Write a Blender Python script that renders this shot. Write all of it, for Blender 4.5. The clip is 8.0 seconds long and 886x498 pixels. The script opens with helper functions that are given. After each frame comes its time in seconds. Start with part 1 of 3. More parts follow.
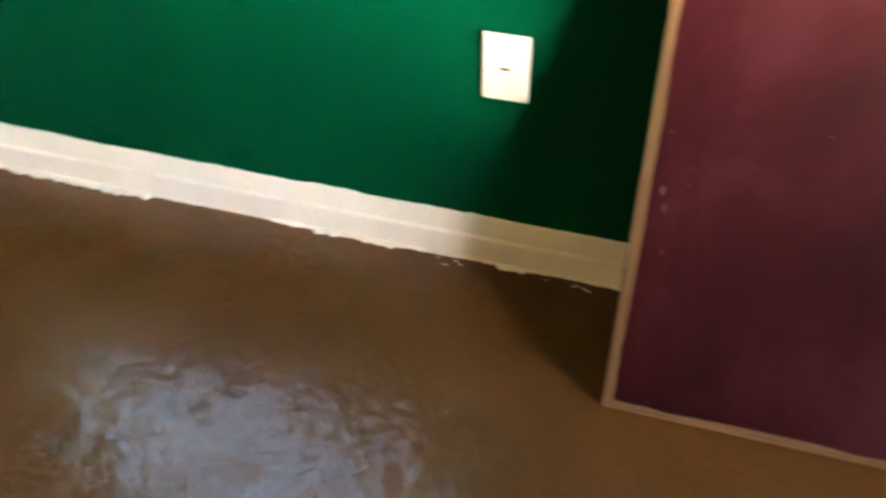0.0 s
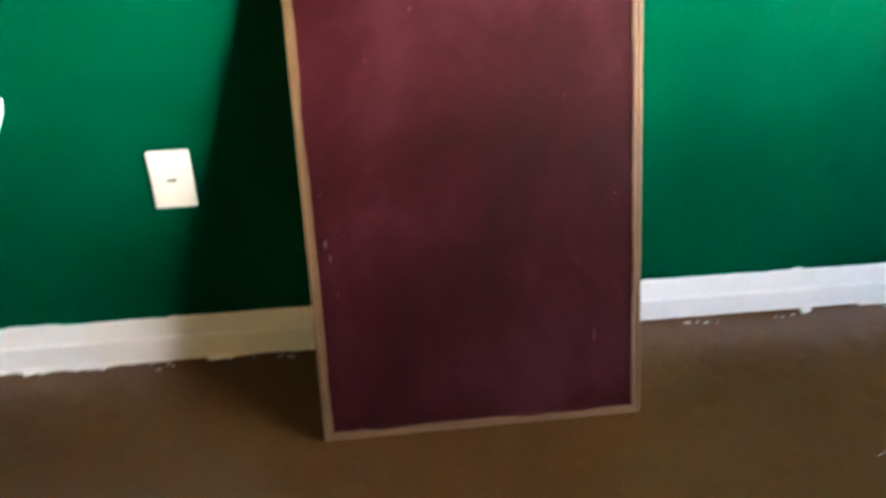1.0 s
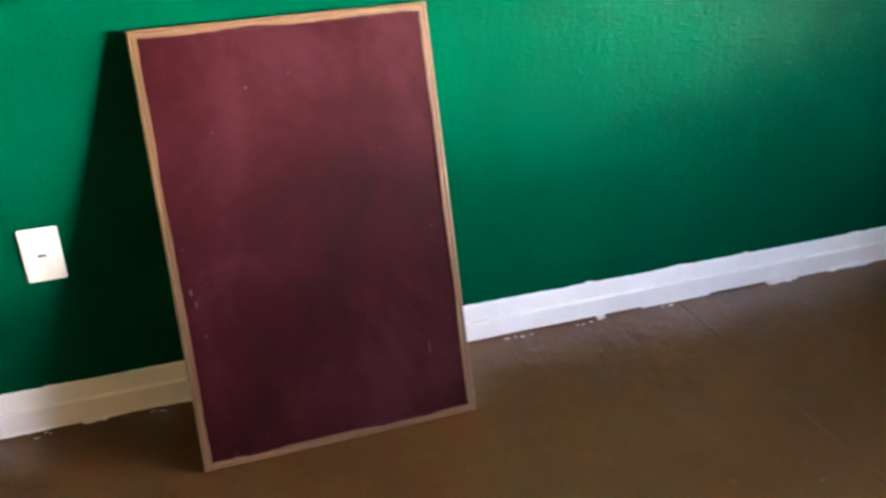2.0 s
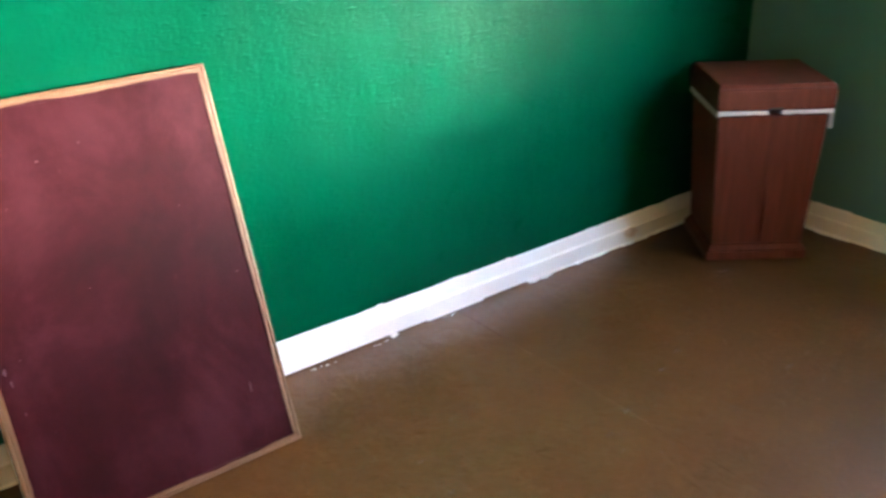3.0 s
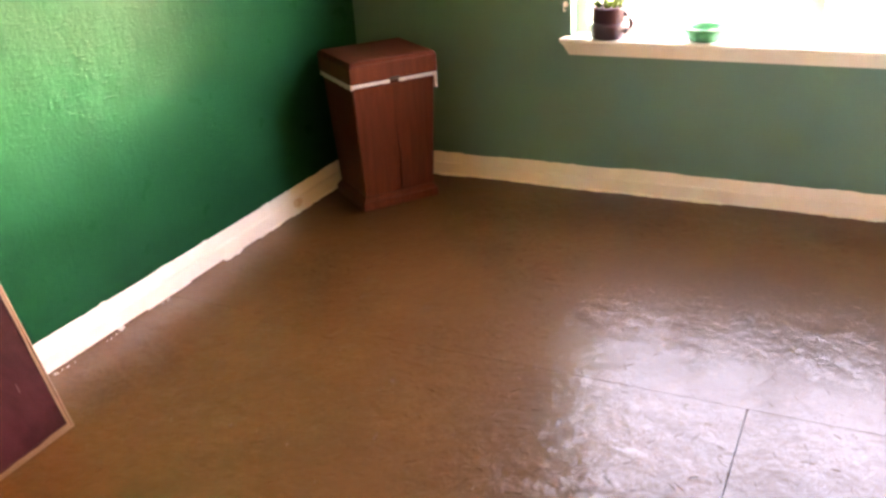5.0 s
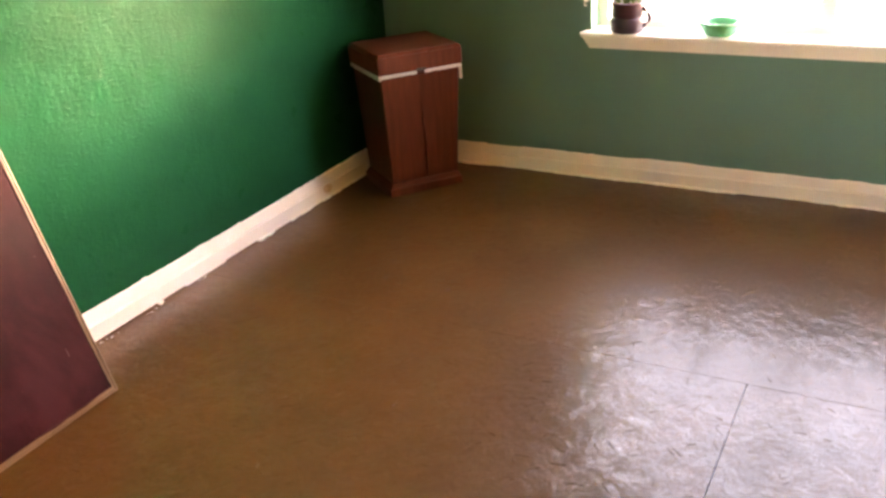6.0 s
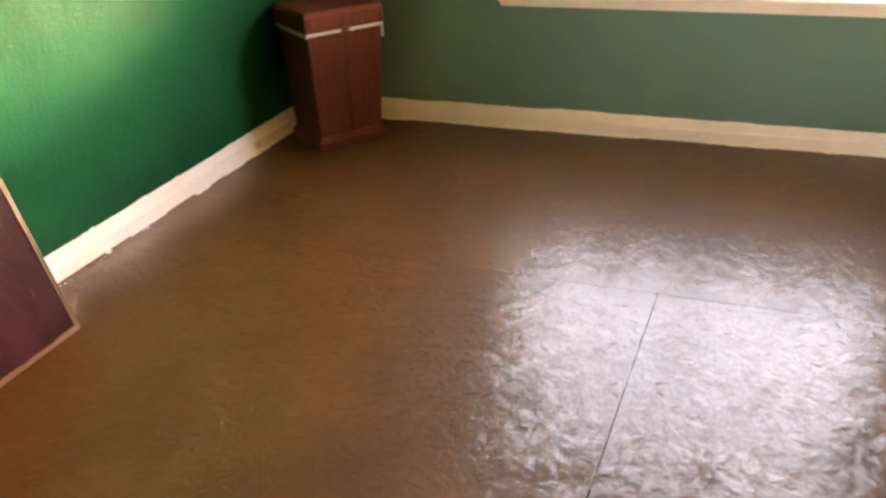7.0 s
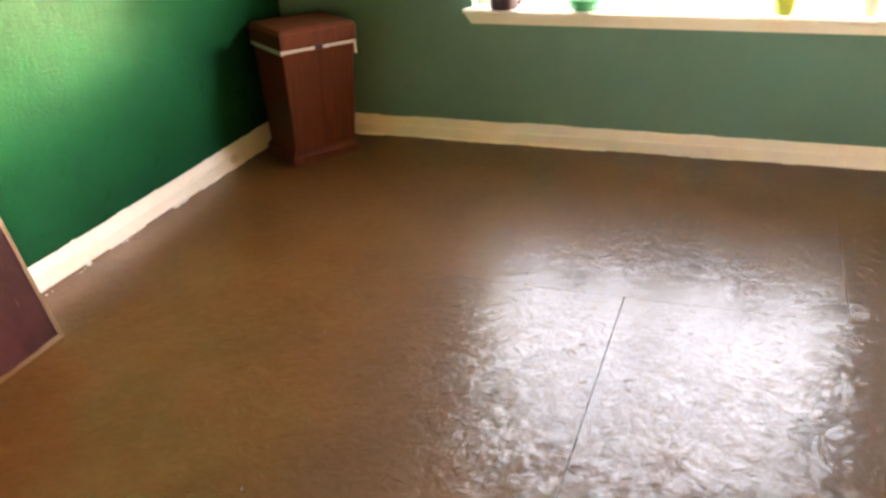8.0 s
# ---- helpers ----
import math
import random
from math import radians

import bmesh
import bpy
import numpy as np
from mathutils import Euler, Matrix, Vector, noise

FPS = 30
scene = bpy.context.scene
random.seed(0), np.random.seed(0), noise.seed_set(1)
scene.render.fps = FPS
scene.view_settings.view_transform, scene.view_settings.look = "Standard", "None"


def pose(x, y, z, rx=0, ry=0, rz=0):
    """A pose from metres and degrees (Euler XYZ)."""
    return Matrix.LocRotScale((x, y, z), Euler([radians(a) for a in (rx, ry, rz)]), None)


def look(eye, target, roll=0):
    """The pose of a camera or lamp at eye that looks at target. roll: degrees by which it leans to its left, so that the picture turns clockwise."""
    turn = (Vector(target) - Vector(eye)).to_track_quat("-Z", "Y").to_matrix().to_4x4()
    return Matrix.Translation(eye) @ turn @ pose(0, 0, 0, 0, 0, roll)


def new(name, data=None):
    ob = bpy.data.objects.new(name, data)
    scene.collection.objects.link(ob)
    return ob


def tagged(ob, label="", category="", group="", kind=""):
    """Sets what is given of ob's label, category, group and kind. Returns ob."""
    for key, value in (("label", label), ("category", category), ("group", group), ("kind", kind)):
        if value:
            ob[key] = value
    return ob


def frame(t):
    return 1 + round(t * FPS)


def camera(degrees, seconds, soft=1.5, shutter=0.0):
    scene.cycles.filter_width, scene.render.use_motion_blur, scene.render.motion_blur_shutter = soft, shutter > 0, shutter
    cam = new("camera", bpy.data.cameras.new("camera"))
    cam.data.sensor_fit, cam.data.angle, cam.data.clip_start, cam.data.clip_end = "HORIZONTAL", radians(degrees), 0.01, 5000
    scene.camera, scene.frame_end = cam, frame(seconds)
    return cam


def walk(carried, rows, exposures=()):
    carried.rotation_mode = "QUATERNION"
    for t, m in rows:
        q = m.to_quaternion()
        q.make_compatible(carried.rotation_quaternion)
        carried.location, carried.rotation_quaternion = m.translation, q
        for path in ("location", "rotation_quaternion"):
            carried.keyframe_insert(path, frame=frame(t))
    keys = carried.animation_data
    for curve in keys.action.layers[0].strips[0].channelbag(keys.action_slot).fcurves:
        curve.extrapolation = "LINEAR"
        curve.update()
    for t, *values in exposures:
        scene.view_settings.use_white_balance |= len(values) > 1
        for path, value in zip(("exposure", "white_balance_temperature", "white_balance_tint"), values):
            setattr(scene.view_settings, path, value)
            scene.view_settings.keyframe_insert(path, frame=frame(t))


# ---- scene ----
# ---- camera ----
cam = camera(52.0, 8.0, soft=2.7, shutter=0.35)
PATH = [
    (0, (0.046, -1.266, 1.198), (-0.412, 0.147, -0.141), -1.0),
    (0.5, (0.108, -1.392, 1.191), (0.004, 0.128, -0.104), -2.2),
    (1, (0.109, -1.548, 1.258), (0.271, 0.109, 0.15), -1.0),
    (1.2, (0.072, -1.624, 1.263), (0.334, 0.09, 0.265), -0.6),
    (2.3, (0.014, -1.921, 1.316), (0.683, -0.265, 0.416), -1.1),
    (2.5, (-0.007, -1.922, 1.356), (0.762, -0.315, 0.446), -0.5),
    (3, (-0.185, -1.977, 1.337), (0.897, -0.514, 0.505), -1.8),
    (3.5, (-0.304, -2.033, 1.353), (0.997, -0.732, 0.568), -0.0),
    (4, (-0.43, -2.076, 1.347), (1.022, -0.964, 0.539), 1.2),
    (4.5, (-0.576, -2.115, 1.39), (0.999, -1.191, 0.575), -1.1),
    (5, (-0.722, -2.094, 1.37), (0.899, -1.269, 0.538), -3.6),
    (5.2, (-0.746, -2.115, 1.377), (0.846, -1.248, 0.532), -3.9),
    (6.3, (-0.93, -2.203, 1.4), (0.655, -1.318, 0.56), -3.8),
    (6.5, (-1.003, -2.191, 1.379), (0.631, -1.396, 0.545), -3.0),
    (7, (-1.15, -2.21, 1.39), (0.504, -1.529, 0.495), -3.0),
    (7.5, (-1.222, -2.221, 1.403), (0.435, -1.557, 0.501), -3.0),
    (8, (-1.254, -2.232, 1.401), (0.441, -1.609, 0.541), -2.6),
]
walk(cam, [(t, look(eye, target, roll)) for t, eye, target, roll in PATH], [
    (0.0, 4.4, 6200, 9), (0.5, 4.15, 5700, 1), (1.2, 4.05, 5500, 13), (2.5, 4.35, 5350, 19), (3.0, 4.73, 5500, 19),
    (3.5, 5.05, 5900, 32), (4.5, 5.08, 7300, 52), (5.2, 4.94, 8500, 38), (6.5, 4.68, 8700, 35), (7.2, 4.68, 8900, 30), (8.0, 4.83, 8800, 24)])


# ---- light ----
world = bpy.data.worlds.new("sky")
scene.world = world
world.use_nodes = True
wn = world.node_tree.nodes
sky = wn.new("ShaderNodeTexSky")
sky.sky_type = "NISHITA"
sky.sun_disc = False
sky.sun_elevation = radians(14)
sky.sun_rotation = radians(129)
sky.air_density = 0.6
sky.dust_density = 0.12
sky.ozone_density = 0.0
wn["Background"].inputs[1].default_value = 0.34
# a hazy afternoon: the sky's blue is thinned by a warm veil
haze = wn.new("ShaderNodeMix")
haze.data_type, haze.blend_type = "RGBA", "MULTIPLY"
haze.inputs[0].default_value = 1.0
haze.inputs[7].default_value = (1.15, 1.0, 0.83, 1)
world.node_tree.links.new(sky.outputs[0], haze.inputs[6])
world.node_tree.links.new(haze.outputs[2], wn["Background"].inputs[0])

sun_data = bpy.data.lights.new("sun", "SUN")
sun_data.energy, sun_data.angle, sun_data.color = 0.43, radians(9), (1.0, 0.86, 0.68)
sun = new("sun", sun_data)
sun.matrix_world = look((7.8, -6.3, 0.42), (0, 0, 0))


# ---- materials ----
def mat(name, base, rough=0.5, metal=0.0, coat=0.0, spec=0.5):
    m = bpy.data.materials.new(name)
    m.use_nodes = True
    b = m.node_tree.nodes["Principled BSDF"]
    b.inputs["Base Color"].default_value = (*base, 1)
    b.inputs["Roughness"].default_value = rough
    b.inputs["Metallic"].default_value = metal
    b.inputs["Coat Weight"].default_value = coat
    b.inputs["Specular IOR Level"].default_value = spec
    return m


def node(m, kind, **values):
    n = m.node_tree.nodes.new(kind)
    for key, value in values.items():
        n.inputs[key.replace("_", " ")].default_value = value
    return n


def link(m, a, out, b, inp):
    m.node_tree.links.new(a.outputs[out], b.inputs[inp])


def coords(m, scale=(1, 1, 1), where="Object"):
    c = m.node_tree.nodes.new("ShaderNodeTexCoord")
    mp = node(m, "ShaderNodeMapping", Scale=scale)
    link(m, c, where, mp, "Vector")
    return mp


def noise_of(m, scale, detail=3.0, rough=0.5, stretch=(1, 1, 1), distortion=0.0):
    n = node(m, "ShaderNodeTexNoise", Scale=scale, Detail=detail, Roughness=rough, Distortion=distortion)
    link(m, coords(m, stretch), 0, n, "Vector")
    return n


def ramp(m, src, out, stops):
    r = m.node_tree.nodes.new("ShaderNodeValToRGB")
    els = r.color_ramp.elements
    while len(els) < len(stops):
        els.new(0.5)
    for e, (p, c) in zip(els, stops):
        e.position, e.color = p, (*c, 1) if len(c) == 3 else c
    link(m, src, out, r, "Fac")
    return r


def mixed(m, fac, fac_out, a, b):
    """A colour mix; a and b are (node, socket) pairs or plain colours."""
    x = m.node_tree.nodes.new("ShaderNodeMix")
    x.data_type = "RGBA"
    if fac is None:
        x.inputs[0].default_value = fac_out
    else:
        m.node_tree.links.new(fac.outputs[fac_out], x.inputs[0])
    for value, slot in ((a, 6), (b, 7)):
        if len(value) == 2:
            m.node_tree.links.new(value[0].outputs[value[1]], x.inputs[slot])
        else:
            x.inputs[slot].default_value = (*value, 1)
    return x


def bump(m, src, out, strength, distance, after=None):
    b = node(m, "ShaderNodeBump", Strength=strength, Distance=distance)
    link(m, src, out, b, "Height")
    if after:
        link(m, after, 0, b, "Normal")
    link(m, b, 0, m.node_tree.nodes["Principled BSDF"], "Normal")
    return b


def paint(m, src, out):
    m.node_tree.links.new(src.outputs[out], m.node_tree.nodes["Principled BSDF"].inputs["Base Color"])


def gloss(m, src, out):
    m.node_tree.links.new(src.outputs[out], m.node_tree.nodes["Principled BSDF"].inputs["Roughness"])


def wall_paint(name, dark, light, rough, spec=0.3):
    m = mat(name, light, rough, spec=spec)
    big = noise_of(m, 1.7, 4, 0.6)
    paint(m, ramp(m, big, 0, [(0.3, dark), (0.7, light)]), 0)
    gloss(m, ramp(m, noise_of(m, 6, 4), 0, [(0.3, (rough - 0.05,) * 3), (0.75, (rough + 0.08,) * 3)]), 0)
    stipple = bump(m, noise_of(m, 90, 2, 0.5, (1, 1, 0.8)), 0, 0.26, 0.004)
    # short level strokes left by the roller, which catch the light
    strokes = ramp(m, noise_of(m, 58, 2, 0.5, (0.55, 0.55, 1.9), 0.5), 0, [(0.52, (0, 0, 0)), (0.72, (1, 1, 1))])
    rolled = bump(m, strokes, 0, 0.22, 0.003, stipple)
    bump(m, noise_of(m, 7, 3, 0.6, (1, 1, 0.4)), 0, 0.3, 0.012, rolled)
    return m


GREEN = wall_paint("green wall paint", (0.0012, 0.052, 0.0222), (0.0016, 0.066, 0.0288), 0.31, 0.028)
# the east wall's green, with the window's lens veil mixed into its colour
VEILED_GREEN = wall_paint("green wall paint greyed for lens veil", (0.112, 0.245, 0.212), (0.130, 0.280, 0.242), 0.4, 0.25)
# unseen walls and ceiling: ochre and cream picked to bounce warm fill
WARM_SOUTH = wall_paint("ochre bounce colour, south", (0.72, 0.41, 0.16), (0.78, 0.46, 0.19), 0.6)
WARM_WEST = wall_paint("ochre bounce colour", (0.72, 0.42, 0.17), (0.78, 0.47, 0.20), 0.6)
CEILING = wall_paint("cream ceiling bounce colour", (0.52, 0.37, 0.21), (0.58, 0.42, 0.25), 0.8)

WHITE = mat("white gloss trim paint", (0.8, 0.78, 0.74), 0.32)
paint(WHITE, ramp(WHITE, noise_of(WHITE, 7, 5, 0.65), 0, [(0.3, (0.85, 0.82, 0.76)), (0.65, (0.9, 0.89, 0.86))]), 0)
bump(WHITE, noise_of(WHITE, 60, 3, 0.5, (0.3, 0.3, 1)), 0, 0.25, 0.002)

STAIN = mat("worn tan patch", (0.5, 0.32, 0.18), 0.5)
paint(STAIN, ramp(STAIN, noise_of(STAIN, 45, 4), 0, [(0.35, (0.64, 0.47, 0.32)), (0.65, (0.8, 0.7, 0.58))]), 0)


def flake_floor(name, coat_rough, relief):
    """Brown gloss paint over strands; relief scales how far the strands stand out."""
    m = mat(name, (0.12, 0.06, 0.02), 0.5, coat=0.70, spec=0.12)
    m.node_tree.nodes["Principled BSDF"].inputs["Coat Roughness"].default_value = coat_rough
    where = coords(m)

    def op(kind, a, b, c=None):
        """A vector or scalar operation on (node, socket) pairs or constants."""
        vec = kind in ("SUBTRACT_V", "DOT_PRODUCT")
        n = m.node_tree.nodes.new("ShaderNodeVectorMath" if vec else "ShaderNodeMath")
        n.operation = kind.replace("_V", "")
        for slot, value in enumerate((a, b, c)):
            if value is None:
                continue
            if isinstance(value, tuple) and len(value) == 2:
                m.node_tree.links.new(value[0].outputs[value[1]], n.inputs[slot])
            else:
                n.inputs[slot].default_value = value
        return n

    # strands: stretched cells turned every way, each tilted and stepped a little
    height, tint = None, None
    for scale, reach, slope, step in ((9.0, 40.0, 0.08, 0.0006), (17.0, 92.0, 0.115, 0.0006)):
        cell = node(m, "ShaderNodeTexVoronoi", Scale=scale)
        link(m, where, 0, cell, "Vector")
        turn = m.node_tree.nodes.new("ShaderNodeVectorRotate")
        turn.rotation_type = "Z_AXIS"
        link(m, where, 0, turn, "Vector")
        part_of = m.node_tree.nodes.new("ShaderNodeSeparateColor")
        link(m, cell, "Color", part_of, 0)
        angle = op("MULTIPLY", (part_of, 0), 6.28)
        link(m, angle, 0, turn, "Angle")
        stretch = node(m, "ShaderNodeMapping", Scale=(1.0, 0.4, 1.0))
        link(m, turn, 0, stretch, "Vector")
        strand = node(m, "ShaderNodeTexVoronoi", Scale=reach)
        link(m, stretch, 0, strand, "Vector")
        local = op("SUBTRACT_V", (stretch, 0), (strand, "Position"))
        lean = op("SUBTRACT_V", (strand, "Color"), (0.5, 0.5, 0.5))
        tilt = op("DOT_PRODUCT", (local, 0), (lean, 0))
        level = m.node_tree.nodes.new("ShaderNodeSeparateColor")
        link(m, strand, "Color", level, 0)
        rise = op("MULTIPLY", (level, 2), step * relief)
        add = op("MULTIPLY_ADD", (tilt, 1), slope * relief, (rise, 0))
        height = add if height is None else op("ADD", (height, 0), (add, 0))
        tint = level
    stain = noise_of(m, 2.3, 3, 0.55)
    base = ramp(m, stain, 0, [(0.3, (0.078, 0.0315, 0.0066)), (0.7, (0.110, 0.0455, 0.0098))])
    flakes = ramp(m, tint, 2, [(0.0, (0.91, 0.91, 0.91)), (1.0, (1.0, 1.0, 1.0))])
    mul = m.node_tree.nodes.new("ShaderNodeMix")
    mul.data_type, mul.blend_type = "RGBA", "MULTIPLY"
    mul.inputs[0].default_value = 1.0
    m.node_tree.links.new(base.outputs[0], mul.inputs[6])
    m.node_tree.links.new(flakes.outputs[0], mul.inputs[7])
    paint(m, mul, 2)
    lumps = bump(m, noise_of(m, 12, 3, 0.6), 0, 0.45, 0.006)
    fine = bump(m, height, 0, 1.0, 1.0, lumps)
    link(m, fine, 0, m.node_tree.nodes["Principled BSDF"], "Coat Normal")
    return m


FLOOR = flake_floor("brown painted strand board", 0.225, 0.95)
WORN_FLOOR = flake_floor("brown painted strand board, sanded and worn", 0.25, 0.76)
UNDERLAY = mat("bare dark underlay", (0.012, 0.009, 0.007), 1.0, spec=0.0)


def wood(name, dark, light, rough, axis=(1, 1, 0.06), spec=0.4):
    m = mat(name, light, rough)
    n = noise_of(m, 38, 5, 0.6, axis, 1.2)
    paint(m, ramp(m, n, 0, [(0.28, dark), (0.5, tuple((a + b) / 2 for a, b in zip(dark, light))), (0.72, light)]), 0)
    bump(m, n, 0, 0.2, 0.001)
    m.node_tree.nodes["Principled BSDF"].inputs["Specular IOR Level"].default_value = spec
    return m


PINE_UP = wood("pale pine frame upright", (0.105, 0.058, 0.025), (0.195, 0.112, 0.053), 0.45)
PINE_ALONG = wood("pale pine frame lengthwise", (0.105, 0.058, 0.025), (0.195, 0.112, 0.053), 0.45, axis=(0.06, 1, 1))
CHERRY = wood("reddish stained wood", (0.072, 0.019, 0.009), (0.122, 0.033, 0.016), 0.5, spec=0.12)

OXBLOOD = mat("oxblood chalkboard paint", (0.11, 0.012, 0.02), 0.54, spec=0.07)
OXBLOOD.node_tree.nodes["Principled BSDF"].inputs["Sheen Weight"].default_value = 0.07
OXBLOOD.node_tree.nodes["Principled BSDF"].inputs["Sheen Tint"].default_value = (1.0, 0.72, 0.68, 1)
cloud = ramp(OXBLOOD, noise_of(OXBLOOD, 4.0, 5, 0.62, (1, 1, 0.8), 0.3), 0,
             [(0.36, (0.013, 0.0003, 0.0010)), (0.5, (0.023, 0.0012, 0.0028)), (0.68, (0.043, 0.0075, 0.0110))])
smear = ramp(OXBLOOD, noise_of(OXBLOOD, 23.0, 3, 0.6, (1, 1, 0.5)), 0, [(0.69, (0, 0, 0)), (0.82, (0.35, 0.35, 0.35))])
paint(OXBLOOD, mixed(OXBLOOD, smear, 0, (cloud, 0), (0.12, 0.05, 0.055)), 2)
bump(OXBLOOD, noise_of(OXBLOOD, 260, 2), 0, 0.15, 0.001)

SCUFF = mat("chalky scuff", (0.055, 0.022, 0.027), 0.8)
# the wall's green lightened: the reveal's overexposed daylight is in this colour
BLOWN_GREEN = wall_paint("green paint paled for daylight", (0.20, 0.52, 0.36), (0.24, 0.58, 0.41), 0.4)
PLATE = mat("ivory plastic", (0.78, 0.72, 0.62), 0.35)
paint(PLATE, ramp(PLATE, noise_of(PLATE, 30, 3), 0, [(0.3, (0.84, 0.79, 0.68)), (0.7, (0.88, 0.84, 0.75))]), 0)
DARK = mat("dark slot", (0.03, 0.025, 0.02), 0.6)
BAG = mat("white plastic bag", (0.5, 0.49, 0.47), 0.4)
bump(BAG, noise_of(BAG, 60, 4), 0, 0.6, 0.006)
CLAY = mat("dark glazed pot", (0.035, 0.02, 0.03), 0.35)
paint(CLAY, ramp(CLAY, noise_of(CLAY, 20, 4), 0, [(0.3, (0.025, 0.015, 0.03)), (0.7, (0.06, 0.03, 0.035))]), 0)
PLUM = mat("plum glaze", (0.10, 0.03, 0.035), 0.35)
paint(PLUM, ramp(PLUM, noise_of(PLUM, 20, 4), 0, [(0.3, (0.045, 0.020, 0.026)), (0.7, (0.075, 0.03, 0.033))]), 0)
SOIL = mat("potting soil", (0.05, 0.03, 0.018), 0.95)
bump(SOIL, noise_of(SOIL, 90, 4), 0, 1.0, 0.01)
LEAF = mat("leaf green", (0.10, 0.22, 0.03), 0.45)
paint(LEAF, ramp(LEAF, noise_of(LEAF, 25, 3), 0, [(0.3, (0.07, 0.16, 0.02)), (0.7, (0.2, 0.3, 0.05))]), 0)
JADE = mat("green glazed bowl", (0.05, 0.4, 0.2), 0.25)
paint(JADE, ramp(JADE, noise_of(JADE, 18, 3), 0, [(0.3, (0.04, 0.36, 0.17)), (0.7, (0.07, 0.46, 0.25))]), 0)
LIME = mat("yellow green glazed pot", (0.35, 0.42, 0.05), 0.3)
paint(LIME, ramp(LIME, noise_of(LIME, 18, 3), 0, [(0.3, (0.3, 0.36, 0.04)), (0.7, (0.42, 0.48, 0.08))]), 0)
GLASS = mat("window glass", (1, 1, 1), 0.0)
GLASS.node_tree.nodes["Principled BSDF"].inputs["Transmission Weight"].default_value = 1.0
GLASS.node_tree.nodes["Principled BSDF"].inputs["IOR"].default_value = 1.05
GRASS = mat("lawn", (0.08, 0.13, 0.03), 0.9)
paint(GRASS, ramp(GRASS, noise_of(GRASS, 0.6, 6), 0, [(0.3, (0.07, 0.11, 0.025)), (0.7, (0.14, 0.17, 0.06))]), 0)


# ---- building helpers ----
def mesh_of(bm, material, name):
    me = bpy.data.meshes.new(name)
    bmesh.ops.recalc_face_normals(bm, faces=bm.faces)
    bm.to_mesh(me)
    bm.free()
    for m in material if isinstance(material, (list, tuple)) else [material]:
        me.materials.append(m)
    return me


def thing(name, label, category, at=None, group="", kind=""):
    ob = new(name)
    ob.empty_display_size = 0.05
    if at is not None:
        ob.matrix_world = at
    return tagged(ob, label, category, group, kind)


def part(name, bm, material, parent=None, label="", smooth=False):
    ob = new(name, mesh_of(bm, material, name))
    if smooth:
        for p in ob.data.polygons:
            p.use_smooth = True
    ob.parent = parent
    if label:
        ob["label"] = label
    return ob


def box(x0, x1, y0, y1, z0, z1, bevel=0.0, seg=2):
    bm = bmesh.new()
    add_box(bm, x0, x1, y0, y1, z0, z1)
    if bevel:
        bmesh.ops.bevel(bm, geom=bm.edges[:], offset=bevel, segments=seg, affect="EDGES", profile=0.5)
    return bm


def add_box(bm, x0, x1, y0, y1, z0, z1):
    v = [bm.verts.new((x, y, z)) for x in (x0, x1) for y in (y0, y1) for z in (z0, z1)]
    for f in ((0, 1, 3, 2), (4, 6, 7, 5), (0, 4, 5, 1), (2, 3, 7, 6), (0, 2, 6, 4), (1, 5, 7, 3)):
        bm.faces.new([v[i] for i in f])


def extruded(profile, path):
    """A closed profile of (across, up) points carried along path, a list of frames (origin, across vector)."""
    bm = bmesh.new()
    rings = [[bm.verts.new(Vector(o) + Vector(a) * u + Vector((0, 0, 1)) * v) for u, v in profile] for o, a in path]
    n = len(profile)
    for r, s in zip(rings, rings[1:]):
        for i in range(n):
            bm.faces.new((r[i], r[(i + 1) % n], s[(i + 1) % n], s[i]))
    bm.faces.new(rings[0]), bm.faces.new(rings[-1][::-1])
    return bm


def lathe(profile, seg=32):
    bm = bmesh.new()
    rings = []
    for r, z in profile:
        rings.append([bm.verts.new((r * math.cos(a), r * math.sin(a), z)) for a in (2 * math.pi * i / seg for i in range(seg))])
    for a, b in zip(rings, rings[1:]):
        for i in range(seg):
            bm.faces.new((a[i], a[(i + 1) % seg], b[(i + 1) % seg], b[i]))
    bm.faces.new(rings[0][::-1]), bm.faces.new(rings[-1])
    return bm


def structure(name, bm, material, label, category):
    return tagged(part(name, bm, material), label, category, kind="structure")


# ---- the room ----
X0, X1, Y0, Y1, H, THICK = -2.6, 2.687, -4.3, 0.0, 2.45, 0.16
SILL, HEAD = 0.624, 2.05
B_WIN = (-2.73, -0.972)      # window in the east wall, along y
A_WIN = (-1.52, -0.53)     # window in the north wall, along x


def walled(x0, x1, y0, y1, hole=None, along="x"):
    bm = bmesh.new()
    if hole is None:
        add_box(bm, x0, x1, y0, y1, -0.1, H)
        return bm
    a, b = hole
    for z0, z1 in ((-0.1, SILL - 0.03), (HEAD, H)):
        add_box(bm, x0, x1, y0, y1, z0, z1)
    z0, z1 = SILL - 0.03, HEAD
    if along == "x":
        add_box(bm, x0, a, y0, y1, z0, z1), add_box(bm, b, x1, y0, y1, z0, z1)
    else:
        add_box(bm, x0, x1, y0, a, z0, z1), add_box(bm, x0, x1, b, y1, z0, z1)
    return bm


